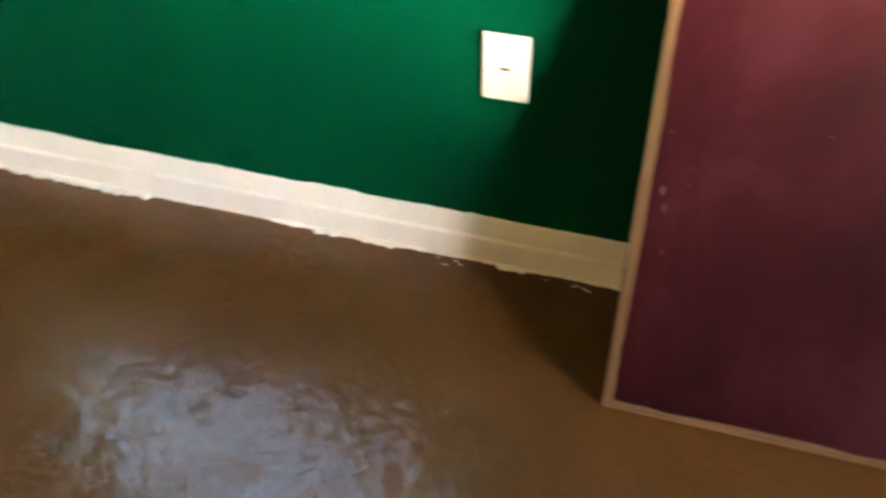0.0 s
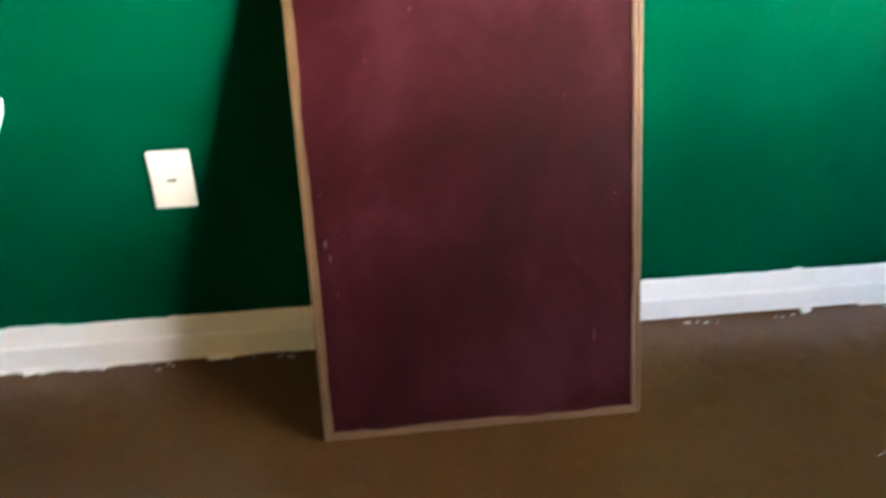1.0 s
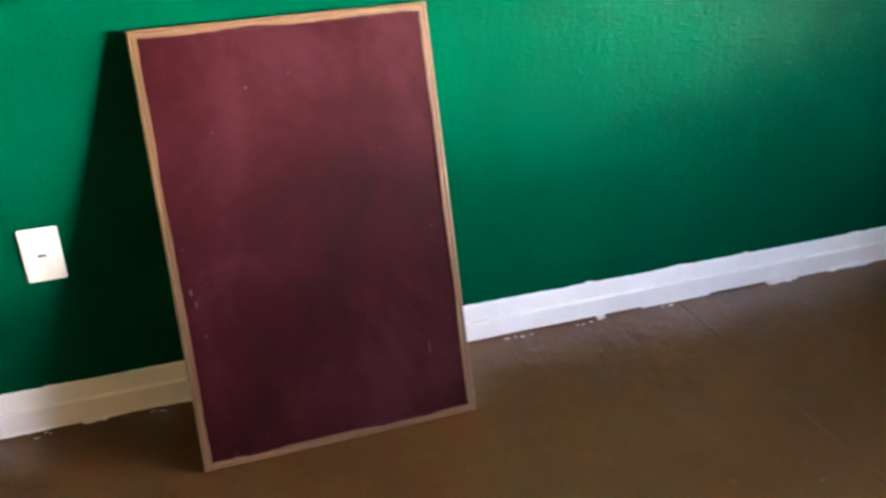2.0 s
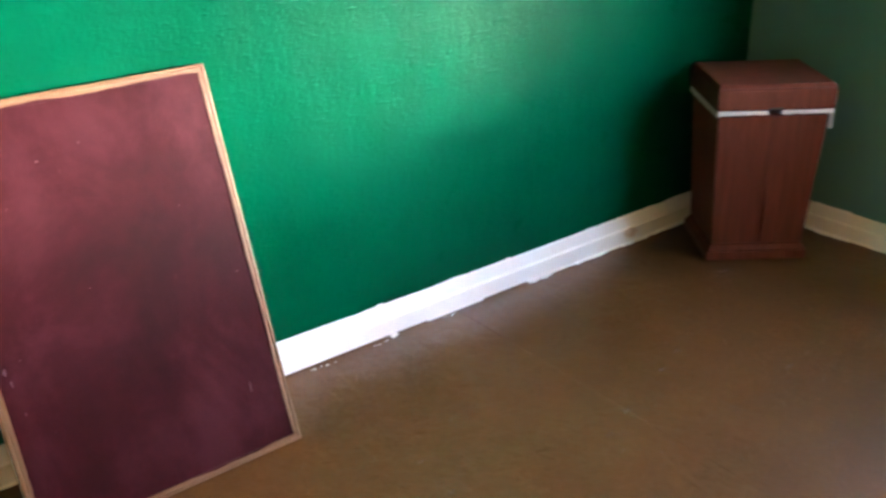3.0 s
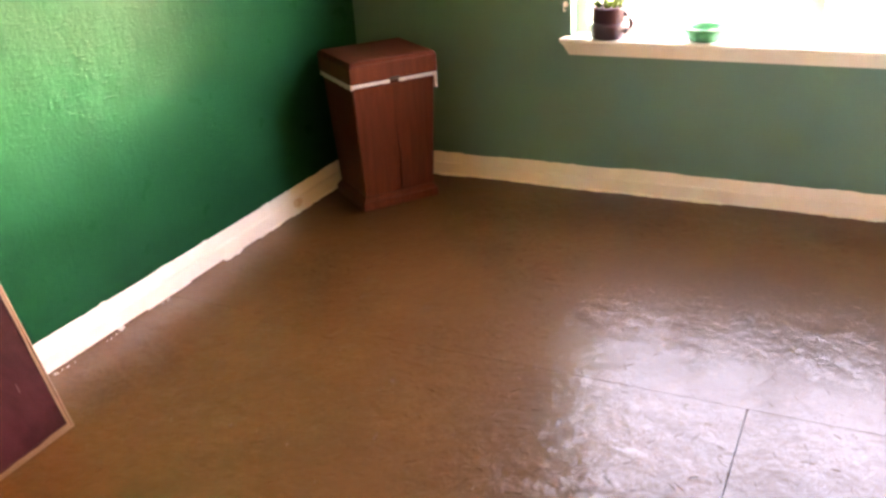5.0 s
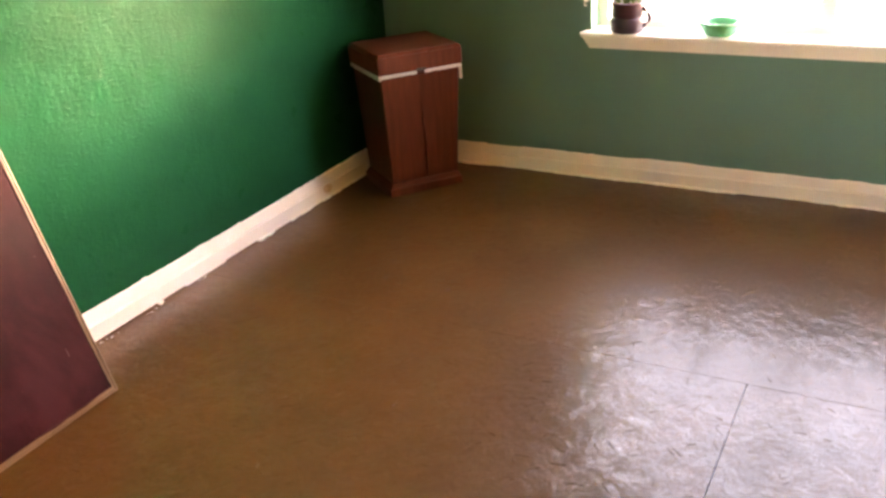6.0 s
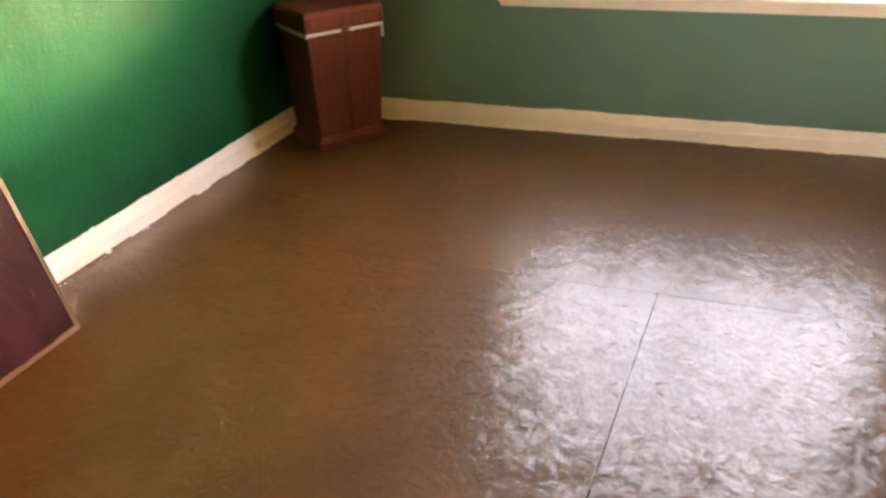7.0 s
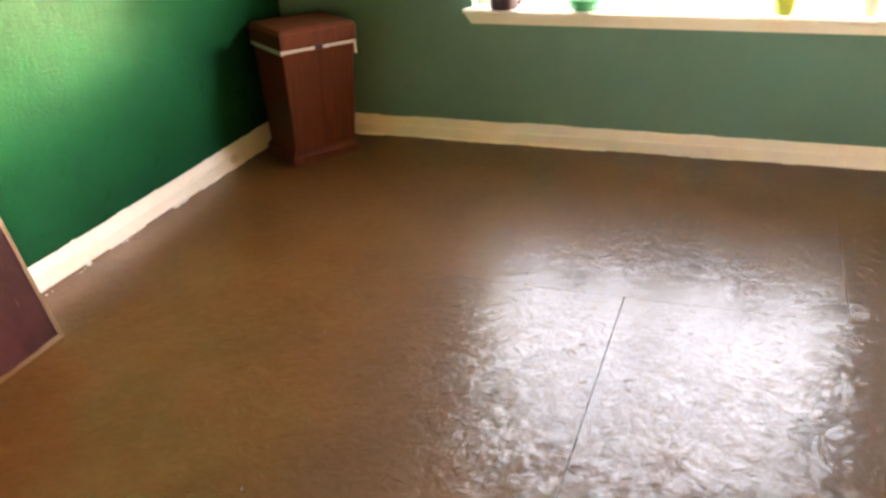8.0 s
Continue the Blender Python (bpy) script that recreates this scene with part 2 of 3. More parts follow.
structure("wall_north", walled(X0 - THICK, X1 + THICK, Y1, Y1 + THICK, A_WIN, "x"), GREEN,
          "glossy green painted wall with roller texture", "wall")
structure("wall_east", walled(X1, X1 + THICK, Y0, Y1, B_WIN, "y"), VEILED_GREEN, "green wall, colour greyed for lens veil, around a bright window", "wall")
structure("wall_west", walled(X0 - THICK, X0, Y0, Y1), WARM_WEST, "unseen west wall, ochre to bounce warm light", "wall")
structure("wall_south", walled(X0 - THICK, X1 + THICK, Y0 - THICK, Y0), WARM_SOUTH, "unseen south wall, ochre to bounce warm light", "wall")
structure("ceiling", box(X0 - THICK, X1 + THICK, Y0 - THICK, Y1 + THICK, H, H + 0.1), CEILING, "unseen ceiling, warm cream to bounce light", "ceiling")

ground = box(-400, 400, -400, 400, -0.75, -0.7)
structure("ground", ground, GRASS, "pale sunlit lawn outside the windows", "ground")


# Baseboards: stepped profile with hand-cut paint edges.
def baseboard(name, start, end, inward, top=0.1015, gaps=(), stains=()):
    start, end, inward = Vector(start), Vector(end), Vector(inward)
    k = top / 0.1015
    profile = [(0, 0.005), (0.0155, 0.005), (0.0155, 0.053 * k), (0.0145, 0.057 * k), (0.0095, 0.0605 * k), (0.0060, 0.084 * k), (0.0045, 0.096 * k), (0.003, 0.1005 * k), (0, top)]
    board = structure(name, extruded(profile, [(start, inward), (end, inward)]), WHITE,
                      "white glossy painted wooden baseboard with ragged paint edges", "baseboard")
    for where, base, reach, seed in (("floor", 0.0, 0.024, 3.0), ("wall", top - 0.003, 0.010, 11.0)):
        length = (end - start).length
        n = int(length / 0.006)
        runs = [[]]
        for i in range(n + 1):
            p = start.lerp(end, i / n)
            s = i * length / n
            if where == "floor" and any(a < s < b for a, b in gaps):
                if runs[-1]:
                    runs.append([])
                continue
            w = noise.noise((s * 2.3, seed, 0.3)) + 0.7 * noise.noise((s * 7, seed, 5.1)) + 0.45 * noise.noise((s * 31, seed, 2.2))
            if noise.noise((s * 5.3, seed, 9.4)) > 0.05:
                w += 0.75 + 0.6 * noise.noise((s * 70, seed, 1.4))
            w = reach * max(0.05, 0.16 + 0.42 * w)
            if where == "floor":
                pts = [p + inward * 0.0145 + Vector((0, 0, 0.0065)), p + inward * (0.0155 + w) + Vector((0, 0, 0.0012)),
                       p + inward * (0.0155 + w) + Vector((0, 0, 0.0002)), p + inward * 0.0145]
            else:
                pts = [p + inward * 0.0002 + Vector((0, 0, base)), p + inward * 0.003 + Vector((0, 0, base)),
                       p + inward * 0.0014 + Vector((0, 0, base + 0.003 + w)), p + inward * 0.0002 + Vector((0, 0, base + 0.003 + w))]
            runs[-1].append(pts)
        for run in runs:
            if len(run) < 2:
                continue
            bm = bmesh.new()
            rows = [[bm.verts.new(q) for q in pts] for pts in run]
            for a, b in zip(rows, rows[1:]):
                for q in range(4):
                    bm.faces.new((a[q], a[(q + 1) % 4], b[(q + 1) % 4], b[q]))
            bm.faces.new(rows[0]), bm.faces.new(rows[-1][::-1])
            part("paint_edge", bm, WHITE, board, "ragged white paint line")
    # rust-coloured stains where the paint has worn through
    for at, size in stains:
        bm = bmesh.new()
        rim = []
        for i in range(20):
            a = 2 * math.pi * i / 20
            r = size * (1 + 0.6 * noise.noise((math.cos(a) * 1.7, math.sin(a) * 1.7, at)))
            p = start + (end - start).normalized() * (at + r * math.cos(a)) + Vector((0, 0, 0.036 + min(0.022, max(-0.028, 0.5 * r * math.sin(a)))))
            rim.append((bm.verts.new(p + inward * 0.0153), bm.verts.new(p + inward * 0.0159)))
        bm.faces.new([v for v, w in rim]), bm.faces.new([w for v, w in rim][::-1])
        for (a, b), (c, d) in zip(rim, rim[1:] + rim[:1]):
            bm.faces.new((a, b, d, c))
        part("stain", bm, STAIN, board, "tan worn stain")
    return board


def paint_fleck(parent, x, y, w, d, turn):
    """A ragged crumb of white paint on the floor."""
    bm = bmesh.new()
    rim = []
    for i in range(9):
        a = 2 * math.pi * i / 9
        r = 1 + 0.8 * noise.noise((math.cos(a) * 1.4, math.sin(a) * 1.4, x * 37))
        u, v = 0.5 * w * r * math.cos(a), 0.5 * d * r * math.sin(a)
        rim.append(bm.verts.new((x + u * math.cos(turn) - v * math.sin(turn), y + u * math.sin(turn) + v * math.cos(turn), 0.0002)))
    top = bm.verts.new((x, y, 0.0012))
    for p, q in zip(rim, rim[1:] + rim[:1]):
        bm.faces.new((p, q, top))
    bm.faces.new(rim)
    part("paint_fleck", bm, WHITE, parent, "splash of white paint")


skirting = baseboard("baseboard_north", (X0, 0, 0), (X1 - 0.0145, 0, 0), (0, -1, 0), gaps=((3.16, 3.66), (3.69, 3.8), (4.02, 4.2)), stains=((4.69, 0.036),))
rng = random.Random(8)
for near, count in ((0.645, 3), (0.83, 7), (-0.33, 4), (-0.10, 6), (1.28, 4), (1.02, 3)):
    for k in range(count):
        paint_fleck(skirting, near + rng.gauss(0, 0.022), -0.027 - abs(rng.gauss(0, 0.007)), rng.uniform(0.004, 0.016), rng.uniform(0.002, 0.005), rng.gauss(0, 0.2))
baseboard("baseboard_east", (X1, 0, 0), (X1, Y0, 0), (-1, 0, 0), 0.094)
baseboard("baseboard_west", (X0, Y0, 0), (X0, -0.0145, 0), (1, 0, 0))


# ---- windows ----
def window(name, a, b, to_world, panes):
    """A window in local axes: x along the wall, y out of the room (0: the wall's inner face), z up."""
    w = thing(name, "white painted wooden window, blown bright by daylight", "window", to_world, kind="structure")
    d = 0.085
    fr = 0.045
    cuts = [a + (b - a) * i / panes for i in range(panes + 1)]
    part("window_frame", box(a, a + fr, d, d + 0.06, SILL, HEAD, 0.003), WHITE, w)
    part("window_frame", box(b - fr, b, d, d + 0.06, SILL, HEAD, 0.003), WHITE, w)
    part("window_frame", box(a + fr, b - fr, d, d + 0.06, HEAD - fr, HEAD, 0.003), WHITE, w)
    part("window_frame", box(a + fr, b - fr, d, d + 0.06, SILL, SILL + 0.03, 0.003), WHITE, w)
    for c in cuts[1:-1]:
        part("mullion", box(c - 0.028, c + 0.028, d - 0.004, d + 0.06, SILL + 0.03, HEAD - fr, 0.003), WHITE, w)
    for p, q in zip(cuts, cuts[1:]):
        p2, q2 = p + 0.046, q - 0.046
        mid = (SILL + HEAD) / 2
        part("meeting_rail", box(p2, q2, d + 0.012, d + 0.045, mid - 0.02, mid + 0.02, 0.003), WHITE, w)
        for z0, z1 in ((SILL + 0.031, mid - 0.021), (mid + 0.021, HEAD - fr - 0.001)):
            pane = part("pane", box(p2, q2, d + 0.026, d + 0.030, z0, z1), GLASS, w)
            pane.visible_shadow = False
    for p, q in ((a + 0.0005, a + 0.004), (b - 0.004, b - 0.0005)):
        part("jamb_lining", box(p, q, 0.001, d - 0.001, SILL + 0.0005, HEAD - 0.0005), BLOWN_GREEN, w, "green reveal, colour paled for the daylight on it")
    # the stool with its moulded apron
    horn = 0.028
    prof = [(-d, 0.0), (0.052, 0.0), (0.06, -0.006), (0.06, -0.016), (0.05, -0.022), (0.043, -0.034), (0.034, -0.055), (0.03, -0.066), (0.001, -0.066), (0.001, -0.029), (-d, -0.029)]
    bm = bmesh.new()
    rings = []
    for s in (-1, 1):
        ring = []
        for u, v in prof:
            end = (a if s < 0 else b) + s * (horn + 0.5 * v * (1 if v < -0.005 else 0)) if u > 0 else (a + 0.001 if s < 0 else b - 0.001)
            ring.append(bm.verts.new((end, -u, SILL + v)))
        rings.append(ring)
    n = len(prof)
    for i in range(n):
        bm.faces.new((rings[0][i], rings[0][(i + 1) % n], rings[1][(i + 1) % n], rings[1][i]))
    bm.faces.new(rings[0][:]), bm.faces.new(rings[1][::-1])
    bmesh.ops.triangulate(bm, faces=[f for f in bm.faces if len(f.verts) > 4])
    part("window_sill", bm, WHITE, w, "white sill with a moulded apron")
    return w


# east window: local x runs along world -y
window("window_1", -B_WIN[1], -B_WIN[0], pose(X1, 0, 0, 0, 0, -90), 2)
window("window_2", A_WIN[0], A_WIN[1], pose(0, 0, -0.018), 1)


# ---- the leaning board ----
def leaning_board():
    W, L, T, F = 0.61, 0.914, 0.028, 0.0195
    lean = 17.4
    b = thing("chalkboard", "dark red chalkboard in a pine frame leaning on the wall", "chalkboard",
              pose(0, -0.305, 0.0085, -lean, 0, 0) @ pose(0, 0, 0, 0, -0.45, 0))

    # a moulded section: rounded outer edge, a fine groove, then a flat inner band
    section = [(0.0, T), (0.0, 0.005), (0.001, 0.0022), (0.0032, 0.0004), (0.0068, 0.0), (0.0080, 0.0026), (0.0098, 0.0026), (0.0110, 0.0002), (F, 0.0), (F, T)]

    def rail(ends, m):
        bm = bmesh.new()
        rows = [[bm.verts.new((x, v, z)) for u, v in section for x, z in (end(u),)] for end in ends]
        n = len(section)
        for k in range(n):
            bm.faces.new((rows[0][k], rows[0][(k + 1) % n], rows[1][(k + 1) % n], rows[1][k]))
        bm.faces.new(rows[0]), bm.faces.new(rows[1][::-1])
        part("frame_rail", bm, m, b)

    low_left, low_right = (lambda u: (u, u)), (lambda u: (W - u, u))
    top_left, top_right = (lambda u: (u, L - u)), (lambda u: (W - u, L - u))
    rail((low_left, low_right), PINE_ALONG)
    rail((top_left, top_right), PINE_ALONG)
    rail((low_left, top_left), PINE_UP)
    rail((low_right, top_right), PINE_UP)
    part("panel", box(F - 0.004, W - F + 0.004, 0.0016, 0.0136, F - 0.004, L - F + 0.004), OXBLOOD, b, "matt oxblood writing surface")
    for k, (start, along, out, length) in enumerate((((F, F), (1, 0), (0, -1), W - 2 * F), ((F, L - F), (1, 0), (0, 1), W - 2 * F),
                                                     ((F, F), (0, 1), (-1, 0), L - 2 * F), ((W - F, F), (0, 1), (1, 0), L - 2 * F))):
        bm = bmesh.new()
        rows = []
        n = int(length / 0.008)
        for i in range(n + 1):
            d = length * i / n
            w = (0.0032 if k > 1 else 0.0045) * max(0.0, 0.25 + noise.noise((d * 9, k * 3.7, 1.5)) + 0.5 * noise.noise((d * 34, k * 2.1, 7.5))) + 0.0006
            x, z = start[0] + along[0] * d, start[1] + along[1] * d
            rows.append([bm.verts.new(q) for q in ((x - out[0] * 0.001, 0.0025, z - out[1] * 0.001), (x - out[0] * 0.001, -0.0006, z - out[1] * 0.001),
                                                   (x + out[0] * w, -0.0006, z + out[1] * w), (x + out[0] * w, 0.001, z + out[1] * w))])
        for r, q in zip(rows, rows[1:]):
            for j in range(4):
                bm.faces.new((r[j], r[(j + 1) % 4], q[(j + 1) % 4], q[j]))
        bm.faces.new(rows[0]), bm.faces.new(rows[-1][::-1])
        part("paint_edge", bm, OXBLOOD, b, "uneven dark red paint line")
    # chalky scuffs and paint crumbs on the writing surface
    for k, (x, z, w, h) in enumerate(((0.036, 0.385, 0.008, 0.014), (0.042, 0.36, 0.005, 0.016), (0.034, 0.475, 0.003, 0.004), (0.07, 0.40, 0.003, 0.003),
                                      (0.24, 0.50, 0.003, 0.003), (0.56, 0.44, 0.006, 0.003), (0.21, 0.78, 0.007, 0.005), (0.30, 0.80, 0.004, 0.004),
                                      (0.05, 0.29, 0.003, 0.006), (0.13, 0.70, 0.003, 0.003), (0.47, 0.62, 0.003, 0.003), (0.52, 0.17, 0.004, 0.03))):
        bm = bmesh.new()
        rim = []
        for i in range(10):
            a = 2 * math.pi * i / 10
            r = 1 + 0.7 * noise.noise((math.cos(a) * 1.3, math.sin(a) * 1.3, k * 3.1))
            rim.append((x + 0.5 * w * r * math.cos(a), z + 0.5 * h * r * math.sin(a)))
        base = [bm.verts.new((u, 0.0015, v)) for u, v in rim]
        top = bm.verts.new((x, 0.0007, z))
        for p, q in zip(base, base[1:] + base[:1]):
            bm.faces.new((p, q, top))
        bm.faces.new(base)
        part("scuff", bm, SCUFF, b, "pale chalky scuff")
    return b


leaning_board()

# ---- the wall plate ----
plate = thing("wall_plate", "ivory plastic blank wall plate with one screw", "wall plate", pose(-0.2505, 0, 0.427))
part("cover", box(-0.040, 0.040, -0.007, -0.0005, -0.061, 0.061, 0.004, 3), PLATE, plate)
bm = bmesh.new()
bmesh.ops.create_cone(bm, cap_ends=True, segments=20, radius1=0.0042, radius2=0.0036, depth=0.0015, matrix=pose(0, -0.0077, 0, 90))
screw = part("screw", bm, PLATE, plate)
part("slot", box(-0.0085, 0.0085, -0.0094, -0.0086, -0.0022, 0.0022), DARK, screw, "dark screw slot")


# ---- the bin in the corner ----
def tapered(w0, d0, w1, d1, z0, z1, bevel=0.004):
    """A block of one width and depth at its foot and another at its top."""
    bm = bmesh.new()
    v = []
    for w, d, z in ((w0, d0, z0), (w1, d1, z1)):
        v.append([bm.verts.new(p) for p in ((-w / 2, -d / 2, z), (w / 2, -d / 2, z), (w / 2, d / 2, z), (-w / 2, d / 2, z))])
    bm.faces.new(v[0][::-1]), bm.faces.new(v[1])
    for i in range(4):
        bm.faces.new((v[0][i], v[0][(i + 1) % 4], v[1][(i + 1) % 4], v[1][i]))
    bmesh.ops.bevel(bm, geom=bm.edges[:], offset=bevel, segments=2, affect="EDGES", profile=0.5)
    return bm


def corner_bin():
    c = thing("waste_bin", "reddish wooden waste bin with lid and white bag in the corner", "bin", pose(2.389, -0.266, 0, 0, 0, -37))
    part("plinth", tapered(0.335, 0.30, 0.335, 0.30, 0, 0.035, 0.004), CHERRY, c)
    part("moulding", tapered(0.330, 0.295, 0.305, 0.272, 0.035, 0.055, 0.004), CHERRY, c)
    part("body", tapered(0.303, 0.27, 0.352, 0.312, 0.055, 0.510, 0.005), CHERRY, c)
    # the front panel's two proud stiles and the pointed groove between them
    for s in (-1, 1):
        bm = bmesh.new()
        pts = [(s * 0.009, 0.06), (s * 0.15, 0.06), (s * 0.171, 0.503), (s * 0.00015, 0.503), (s * 0.00015, 0.31), (s * 0.011, 0.2)]
        lo = [bm.verts.new((x, -0.1355 - (z - 0.055) * 0.044, z)) for x, z in pts]
        hi = [bm.verts.new((x, -0.1405 - (z - 0.055) * 0.044, z)) for x, z in pts]
        bm.faces.new(lo[::-1]), bm.faces.new(hi)
        for i in range(6):
            bm.faces.new((lo[i], lo[(i + 1) % 6], hi[(i + 1) % 6], hi[i]))
        part("front_panel", bm, CHERRY, c)
    # the bag's rolled edge, in two swags that leave the lid's finger notch free
    for a, b in ((-0.178, -0.02), (0.02, 0.178)):
        bm = bmesh.new()
        rows = []
        n = 24
        for i in range(n + 1):
            x = a + (b - a) * i / n
            dz = 0.003 * noise.noise((x * 40, 1.0, 0)) 
            y = -0.166 - 0.003 * noise.noise((x * 60, 4.0, 0))
            rows.append([bm.verts.new(p) for p in ((x, y + 0.012, 0.523), (x, y - 0.002, 0.522), (x, y - 0.003, 0.511 - 0.02 * max(0.0, -x - 0.08) + dz), (x, y + 0.008, 0.508 + dz))])
        for r, s in zip(rows, rows[1:]):
            for k in range(4):
                bm.faces.new((r[k], r[(k + 1) % 4], s[(k + 1) % 4], s[k]))
        bm.faces.new(rows[0]), bm.faces.new(rows[-1][::-1])
        part("bag_edge", bm, BAG, c, "white plastic bag edge")
    for s in (-1, 1):
        bm = bmesh.new()
        rows = []
        n = 24
        for i in range(n + 1):
            y = -0.165 + 0.325 * i / n
            dz = 0.004 * noise.noise((y * 40, 7.0 + s, 0))
            low = 0.505 + dz - (0.045 if s > 0 and y < -0.13 else 0.0)
            x = s * 0.181
            rows.append([bm.verts.new(p) for p in ((x - s * 0.01, y, 0.523), (x + s * 0.002, y, 0.522), (x + s * 0.003, y, low), (x - s * 0.006, y, low - 0.002))])
        for r, t in zip(rows, rows[1:]):
            for k in range(4):
                bm.faces.new((r[k], r[(k + 1) % 4], t[(k + 1) % 4], t[k]))
        bm.faces.new(rows[0]), bm.faces.new(rows[-1][::-1])
        part("bag_edge", bm, BAG, c, "white plastic bag edge")
    lid = part("lid", tapered(0.372, 0.34, 0.372, 0.34, 0.523, 0.592, 0.006), CHERRY, c, "overhanging wooden lid")
    part("lid_top", tapered(0.372, 0.34, 0.352, 0.32, 0.5925, 0.606, 0.004), CHERRY, lid)
    part("notch", box(-0.02, 0.02, -0.1735, -0.1695, 0.5232, 0.5332), DARK, lid, "dark finger notch")
    return c


corner_bin()


# ---- things on the sill ----
def leaf_blade(bm, root, tip, width):
    root, tip = Vector(root), Vector(tip)
    side = (tip - root).cross(Vector((0.3, 0.2, 1))).normalized() * width
    mid = root.lerp(tip, 0.5) + Vector((0, 0, width * 0.8))
    a, b, c, d = bm.verts.new(root), bm.verts.new(mid + side), bm.verts.new(tip), bm.verts.new(mid - side)
    e = bm.verts.new(mid + Vector((0, 0, width * 0.3)))
    for f in ((a, b, e), (b, c, e), (c, d, e), (d, a, e)):
        bm.faces.new(f)


def potted_plant(x, y):
    p = thing("potted_plant", "dark glazed mug pot with small green sprouts on the sill", "potted plant", pose(x, y, SILL) @ Matrix.Scale(1.4, 4))
    part("pot", lathe([(0.001, 0.0), (0.041, 0.0), (0.046, 0.006), (0.047, 0.036), (0.044, 0.043), (0.001, 0.043)]), CLAY, p, "dark blue-black glazed base", smooth=True)
    part("upper_glaze", lathe([(0.001, 0.0431), (0.042, 0.0431), (0.045, 0.05), (0.043, 0.075), (0.047, 0.082), (0.043, 0.085), (0.039, 0.07), (0.001, 0.07)]), PLUM, p, "plum-brown upper half", smooth=True)
    part("soil", lathe([(0.001, 0.0702), (0.038, 0.0702), (0.036, 0.078), (0.001, 0.081)]), SOIL, p, smooth=True)
    bm = bmesh.new()
    random.seed(5)
    ring = []
    for i in range(11):
        a = math.pi * (i / 10 - 0.5)
        c = Vector((0.0, -0.044 - 0.02 * math.cos(a), 0.042 + 0.024 * math.sin(a)))
        ring.append([bm.verts.new(c + Vector((0.008 * math.cos(k), 0.008 * math.sin(k) * math.cos(a), 0.008 * math.sin(k) * math.sin(a)))) for k in (0, 1.57, 3.14, 4.71)])
    for r, s in zip(ring, ring[1:]):
        for k in range(4):
            bm.faces.new((r[k], r[(k + 1) % 4], s[(k + 1) % 4], s[k]))
    bm.faces.new(ring[0]), bm.faces.new(ring[-1][::-1])
    part("handle", bm, CLAY, p, smooth=True)
    for i in range(34):
        a, r = random.uniform(0, 6.28), random.uniform(0.004, 0.034)
        root = (r * math.cos(a), r * math.sin(a), 0.076)
        out = random.uniform(0.004, 0.03)
        tip = (root[0] + out * math.cos(a), root[1] + out * math.sin(a), 0.076 + random.uniform(0.012, 0.045))
        bm = bmesh.new()
        leaf_blade(bm, root, tip, random.uniform(0.004, 0.008))
        part("leaf", bm, LEAF, p)


potted_plant(X1 - 0.005, -1.125)


def bowl(name, x, y, r, h, m, label):
    b = tagged(part(name, lathe([(0.001, 0.0), (r * 0.62, 0.0), (r * 0.72, h * 0.08), (r * 0.95, h * 0.75), (r, h), (r * 0.94, h), (r * 0.86, h * 0.7), (r * 0.6, h * 0.18), (0.001, h * 0.16)]), m, smooth=True), label, "bowl")
    b.matrix_world = pose(x, y, SILL)
    return b


bowl("dark_pot", -0.66, -0.005, 0.05, 0.09, CLAY, "dark glazed pot on the other window sill")
bowl("small_bowl", X1 + 0.01, -1.482, 0.080, 0.052, JADE, "small jade green glazed bowl on the sill")


bowl("small_pot", X1 + 0.01, -2.29, 0.05, 0.085, LIME, "small yellow-green glazed pot standing on the sill")
bowl("cream_pot", X1 + 0.03, -2.60, 0.045, 0.07, PLATE, "small cream pot standing on the window sill")


# a small curtain hook screwed to the wall beside the window
hook = thing("curtain_hook", "small white curtain hook screwed beside the window", "hook", pose(X1, -0.955, 0.745))
bm = bmesh.new()
bmesh.ops.create_cone(bm, cap_ends=True, segments=20, radius1=0.011, radius2=0.009, depth=0.004, matrix=pose(-0.002, 0, 0, 0, 90, 0))
part("base", bm, WHITE, hook)
bm = bmesh.new()
rings = []
for i in range(13):
    a = math.pi * 1.25 * i / 12
    c = Vector((-0.014 - 0.013 * math.sin(a), 0, -0.012 + 0.013 * math.cos(a))) if i else Vector((-0.003, 0, 0.001))
    rings.append([bm.verts.new(c + Vector((0.0025 * math.cos(k) * math.cos(a), 0.0025 * math.sin(k), 0.0025 * math.cos(k) * math.sin(a) * -1))) for k in (0, 1.26, 2.51, 3.77, 5.03)])
for r, q in zip(rings, rings[1:]):
    for k in range(5):
        bm.faces.new((r[k], r[(k + 1) % 5], q[(k + 1) % 5], q[k]))
bm.faces.new(rings[0]), bm.faces.new(rings[-1][::-1])
part("bent_arm", bm, WHITE, hook, smooth=True)


# ---- floor boards ----
sub = structure("floor", box(X0, X1, Y0, Y1, -0.1, -0.012), UNDERLAY, "strand board floor painted glossy brown, with open joints", "floor")
SEAM_X, SEAM_Y, SEAM_Y2 = 1.313, -1.894, -2.555
WIDE, TIGHT = 0.0011, 0.0006
rng = random.Random(3)


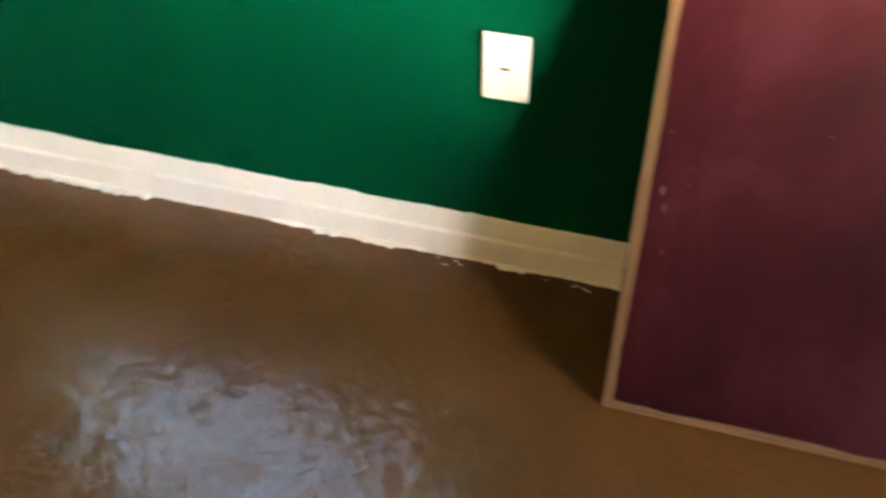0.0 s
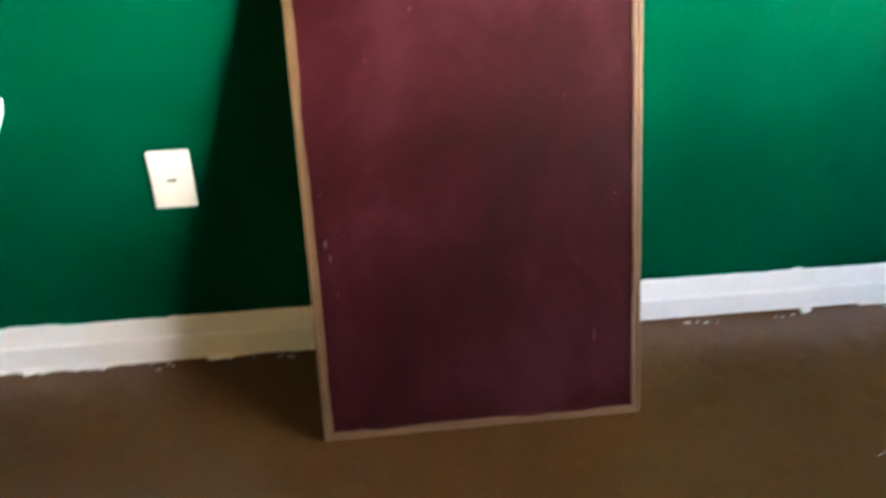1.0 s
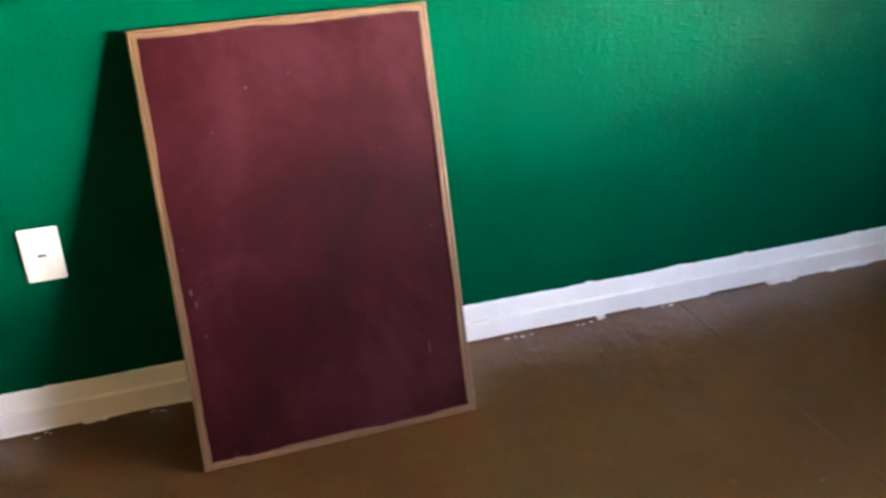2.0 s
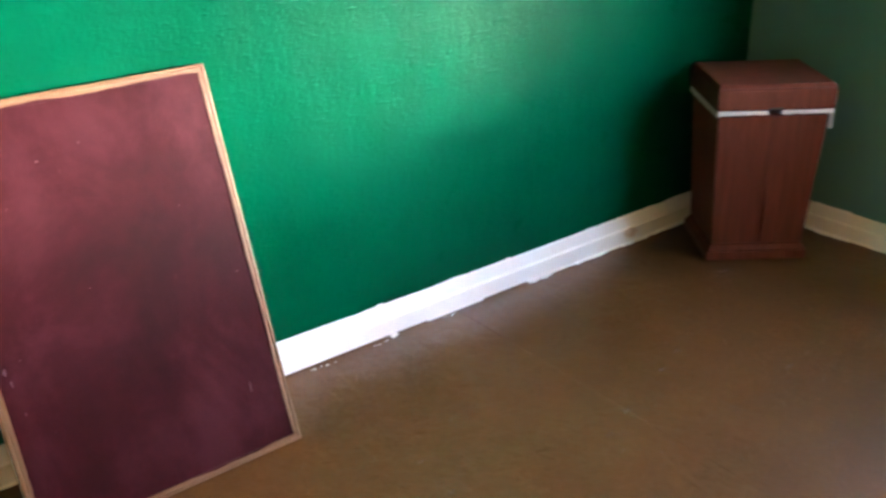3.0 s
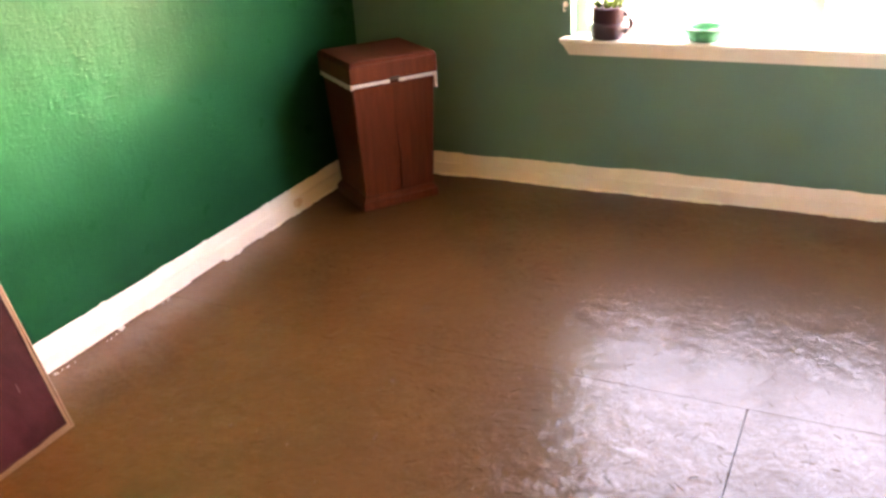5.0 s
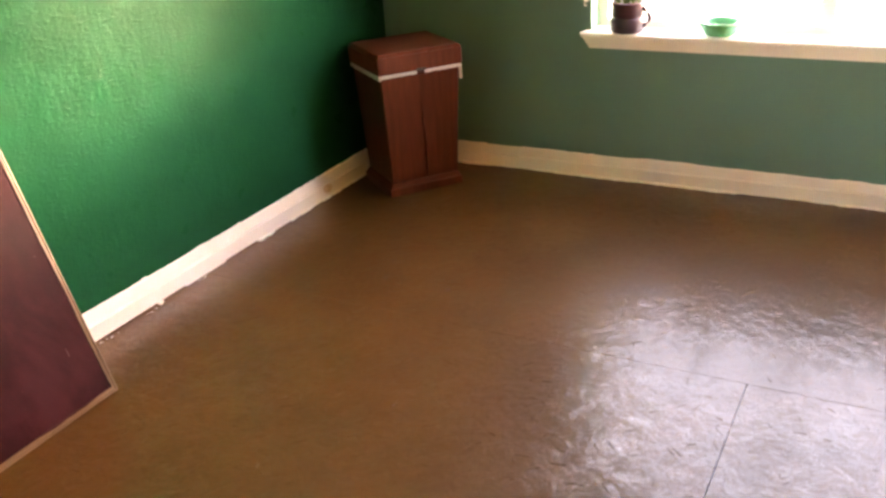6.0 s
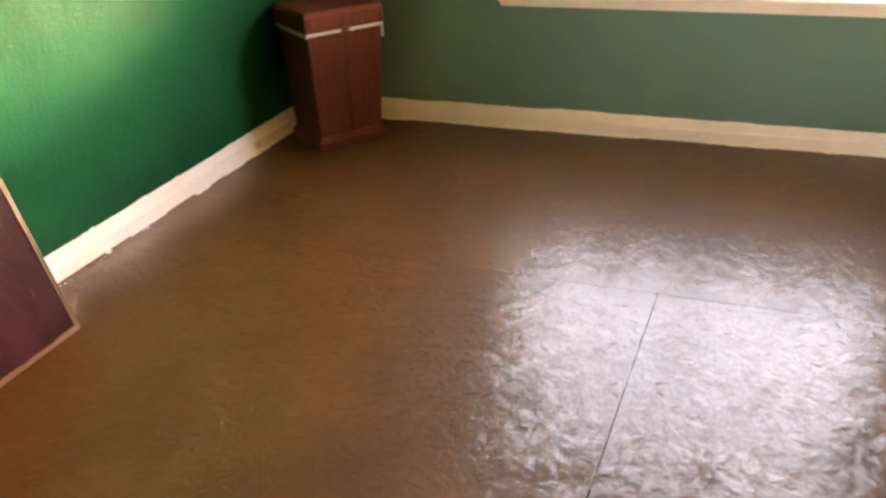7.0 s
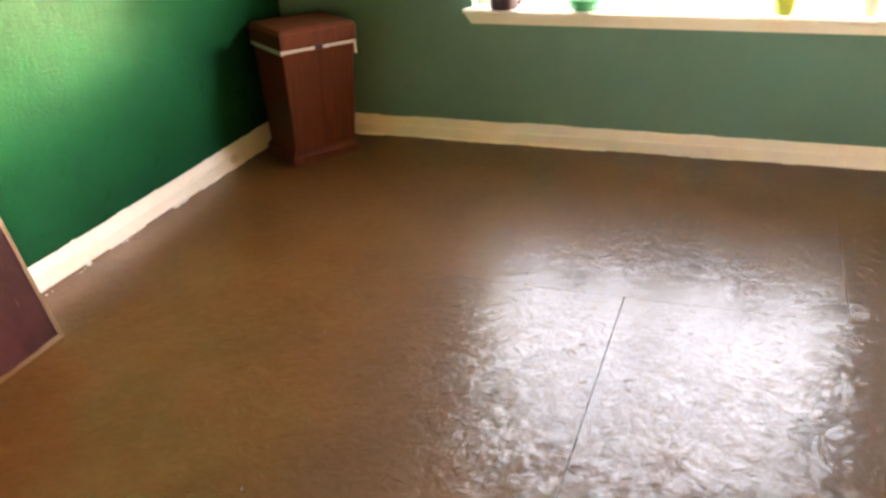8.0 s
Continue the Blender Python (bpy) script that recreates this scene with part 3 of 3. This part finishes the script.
def floor_panel(x0, x1, y0, y1, gap_x, gap_y, material):
    """One board with slightly chipped edges."""
    corners = [(x0, y0), (x1, y0), (x1, y1), (x0, y1)]
    rim = []
    for (ax, ay), (bx, by) in zip(corners, corners[1:] + corners[:1]):
        n = int(math.hypot(bx - ax, by - ay) / 0.012)
        for i in range(n):
            u, v = ax + (bx - ax) * i / n, ay + (by - ay) * i / n
            g, h = gap_x * (0.5 + rng.random()), gap_y * (0.5 + rng.random()) + (rng.uniform(0.0, 0.002) if rng.random() < 0.07 else 0.0)
            rim.append((min(max(u, x0 + g), x1 - g), min(max(v, y0 + h), y1 - h)))
    bm = bmesh.new()
    top = [bm.verts.new((u, v, 0.0)) for u, v in rim]
    low = [bm.verts.new((u, v, -0.0119)) for u, v in rim]
    bm.faces.new(top), bm.faces.new(low[::-1])
    for k in range(len(rim)):
        q = (k + 1) % len(rim)
        bm.faces.new((top[k], low[k], low[q], top[q]))
    part("floor_panel", bm, material, sub)


for x0, x1, y0, y1, gap, material in ((X0, SEAM_X, Y0, SEAM_Y, WIDE, FLOOR), (X0, SEAM_X, SEAM_Y, Y1, WIDE, FLOOR),
                                      (SEAM_X, X1, SEAM_Y2, Y1, TIGHT, WORN_FLOOR), (SEAM_X, X1, Y0, SEAM_Y2, TIGHT, FLOOR)):
    floor_panel(x0, x1, y0, y1, TIGHT, gap, material)

# loose strand ends that stand a little proud of the boards, painted over
rng = random.Random(17)
bm = bmesh.new()
for i in range(2600):
    x, y = rng.uniform(-1.6, 2.4), rng.uniform(-3.2, -0.35)
    a = rng.gauss(0.4, 0.9)
    long, wide, high = rng.uniform(0.006, 0.022), rng.uniform(0.001, 0.0028), rng.uniform(0.0005, 0.0016)
    ux, uy = math.cos(a), math.sin(a)
    pts = []
    for u, v, z in ((-1, -1, -0.0004), (1, -0.6, -0.0004), (1, 0.6, -0.0004), (-1, 1, -0.0004), (-0.8, 0, high), (0.7, 0, high * 0.5)):
        pts.append(bm.verts.new((x + u * long * ux - v * wide * uy, y + u * long * uy + v * wide * ux, z)))
    for f in ((0, 1, 5, 4), (1, 2, 5), (2, 3, 4, 5), (3, 0, 4)):
        bm.faces.new([pts[k] for k in f])
tagged(part("strand_ends", bm, FLOOR), "tiny brown painted wood strands lifting from the floor", "wood strands", kind="stuff")
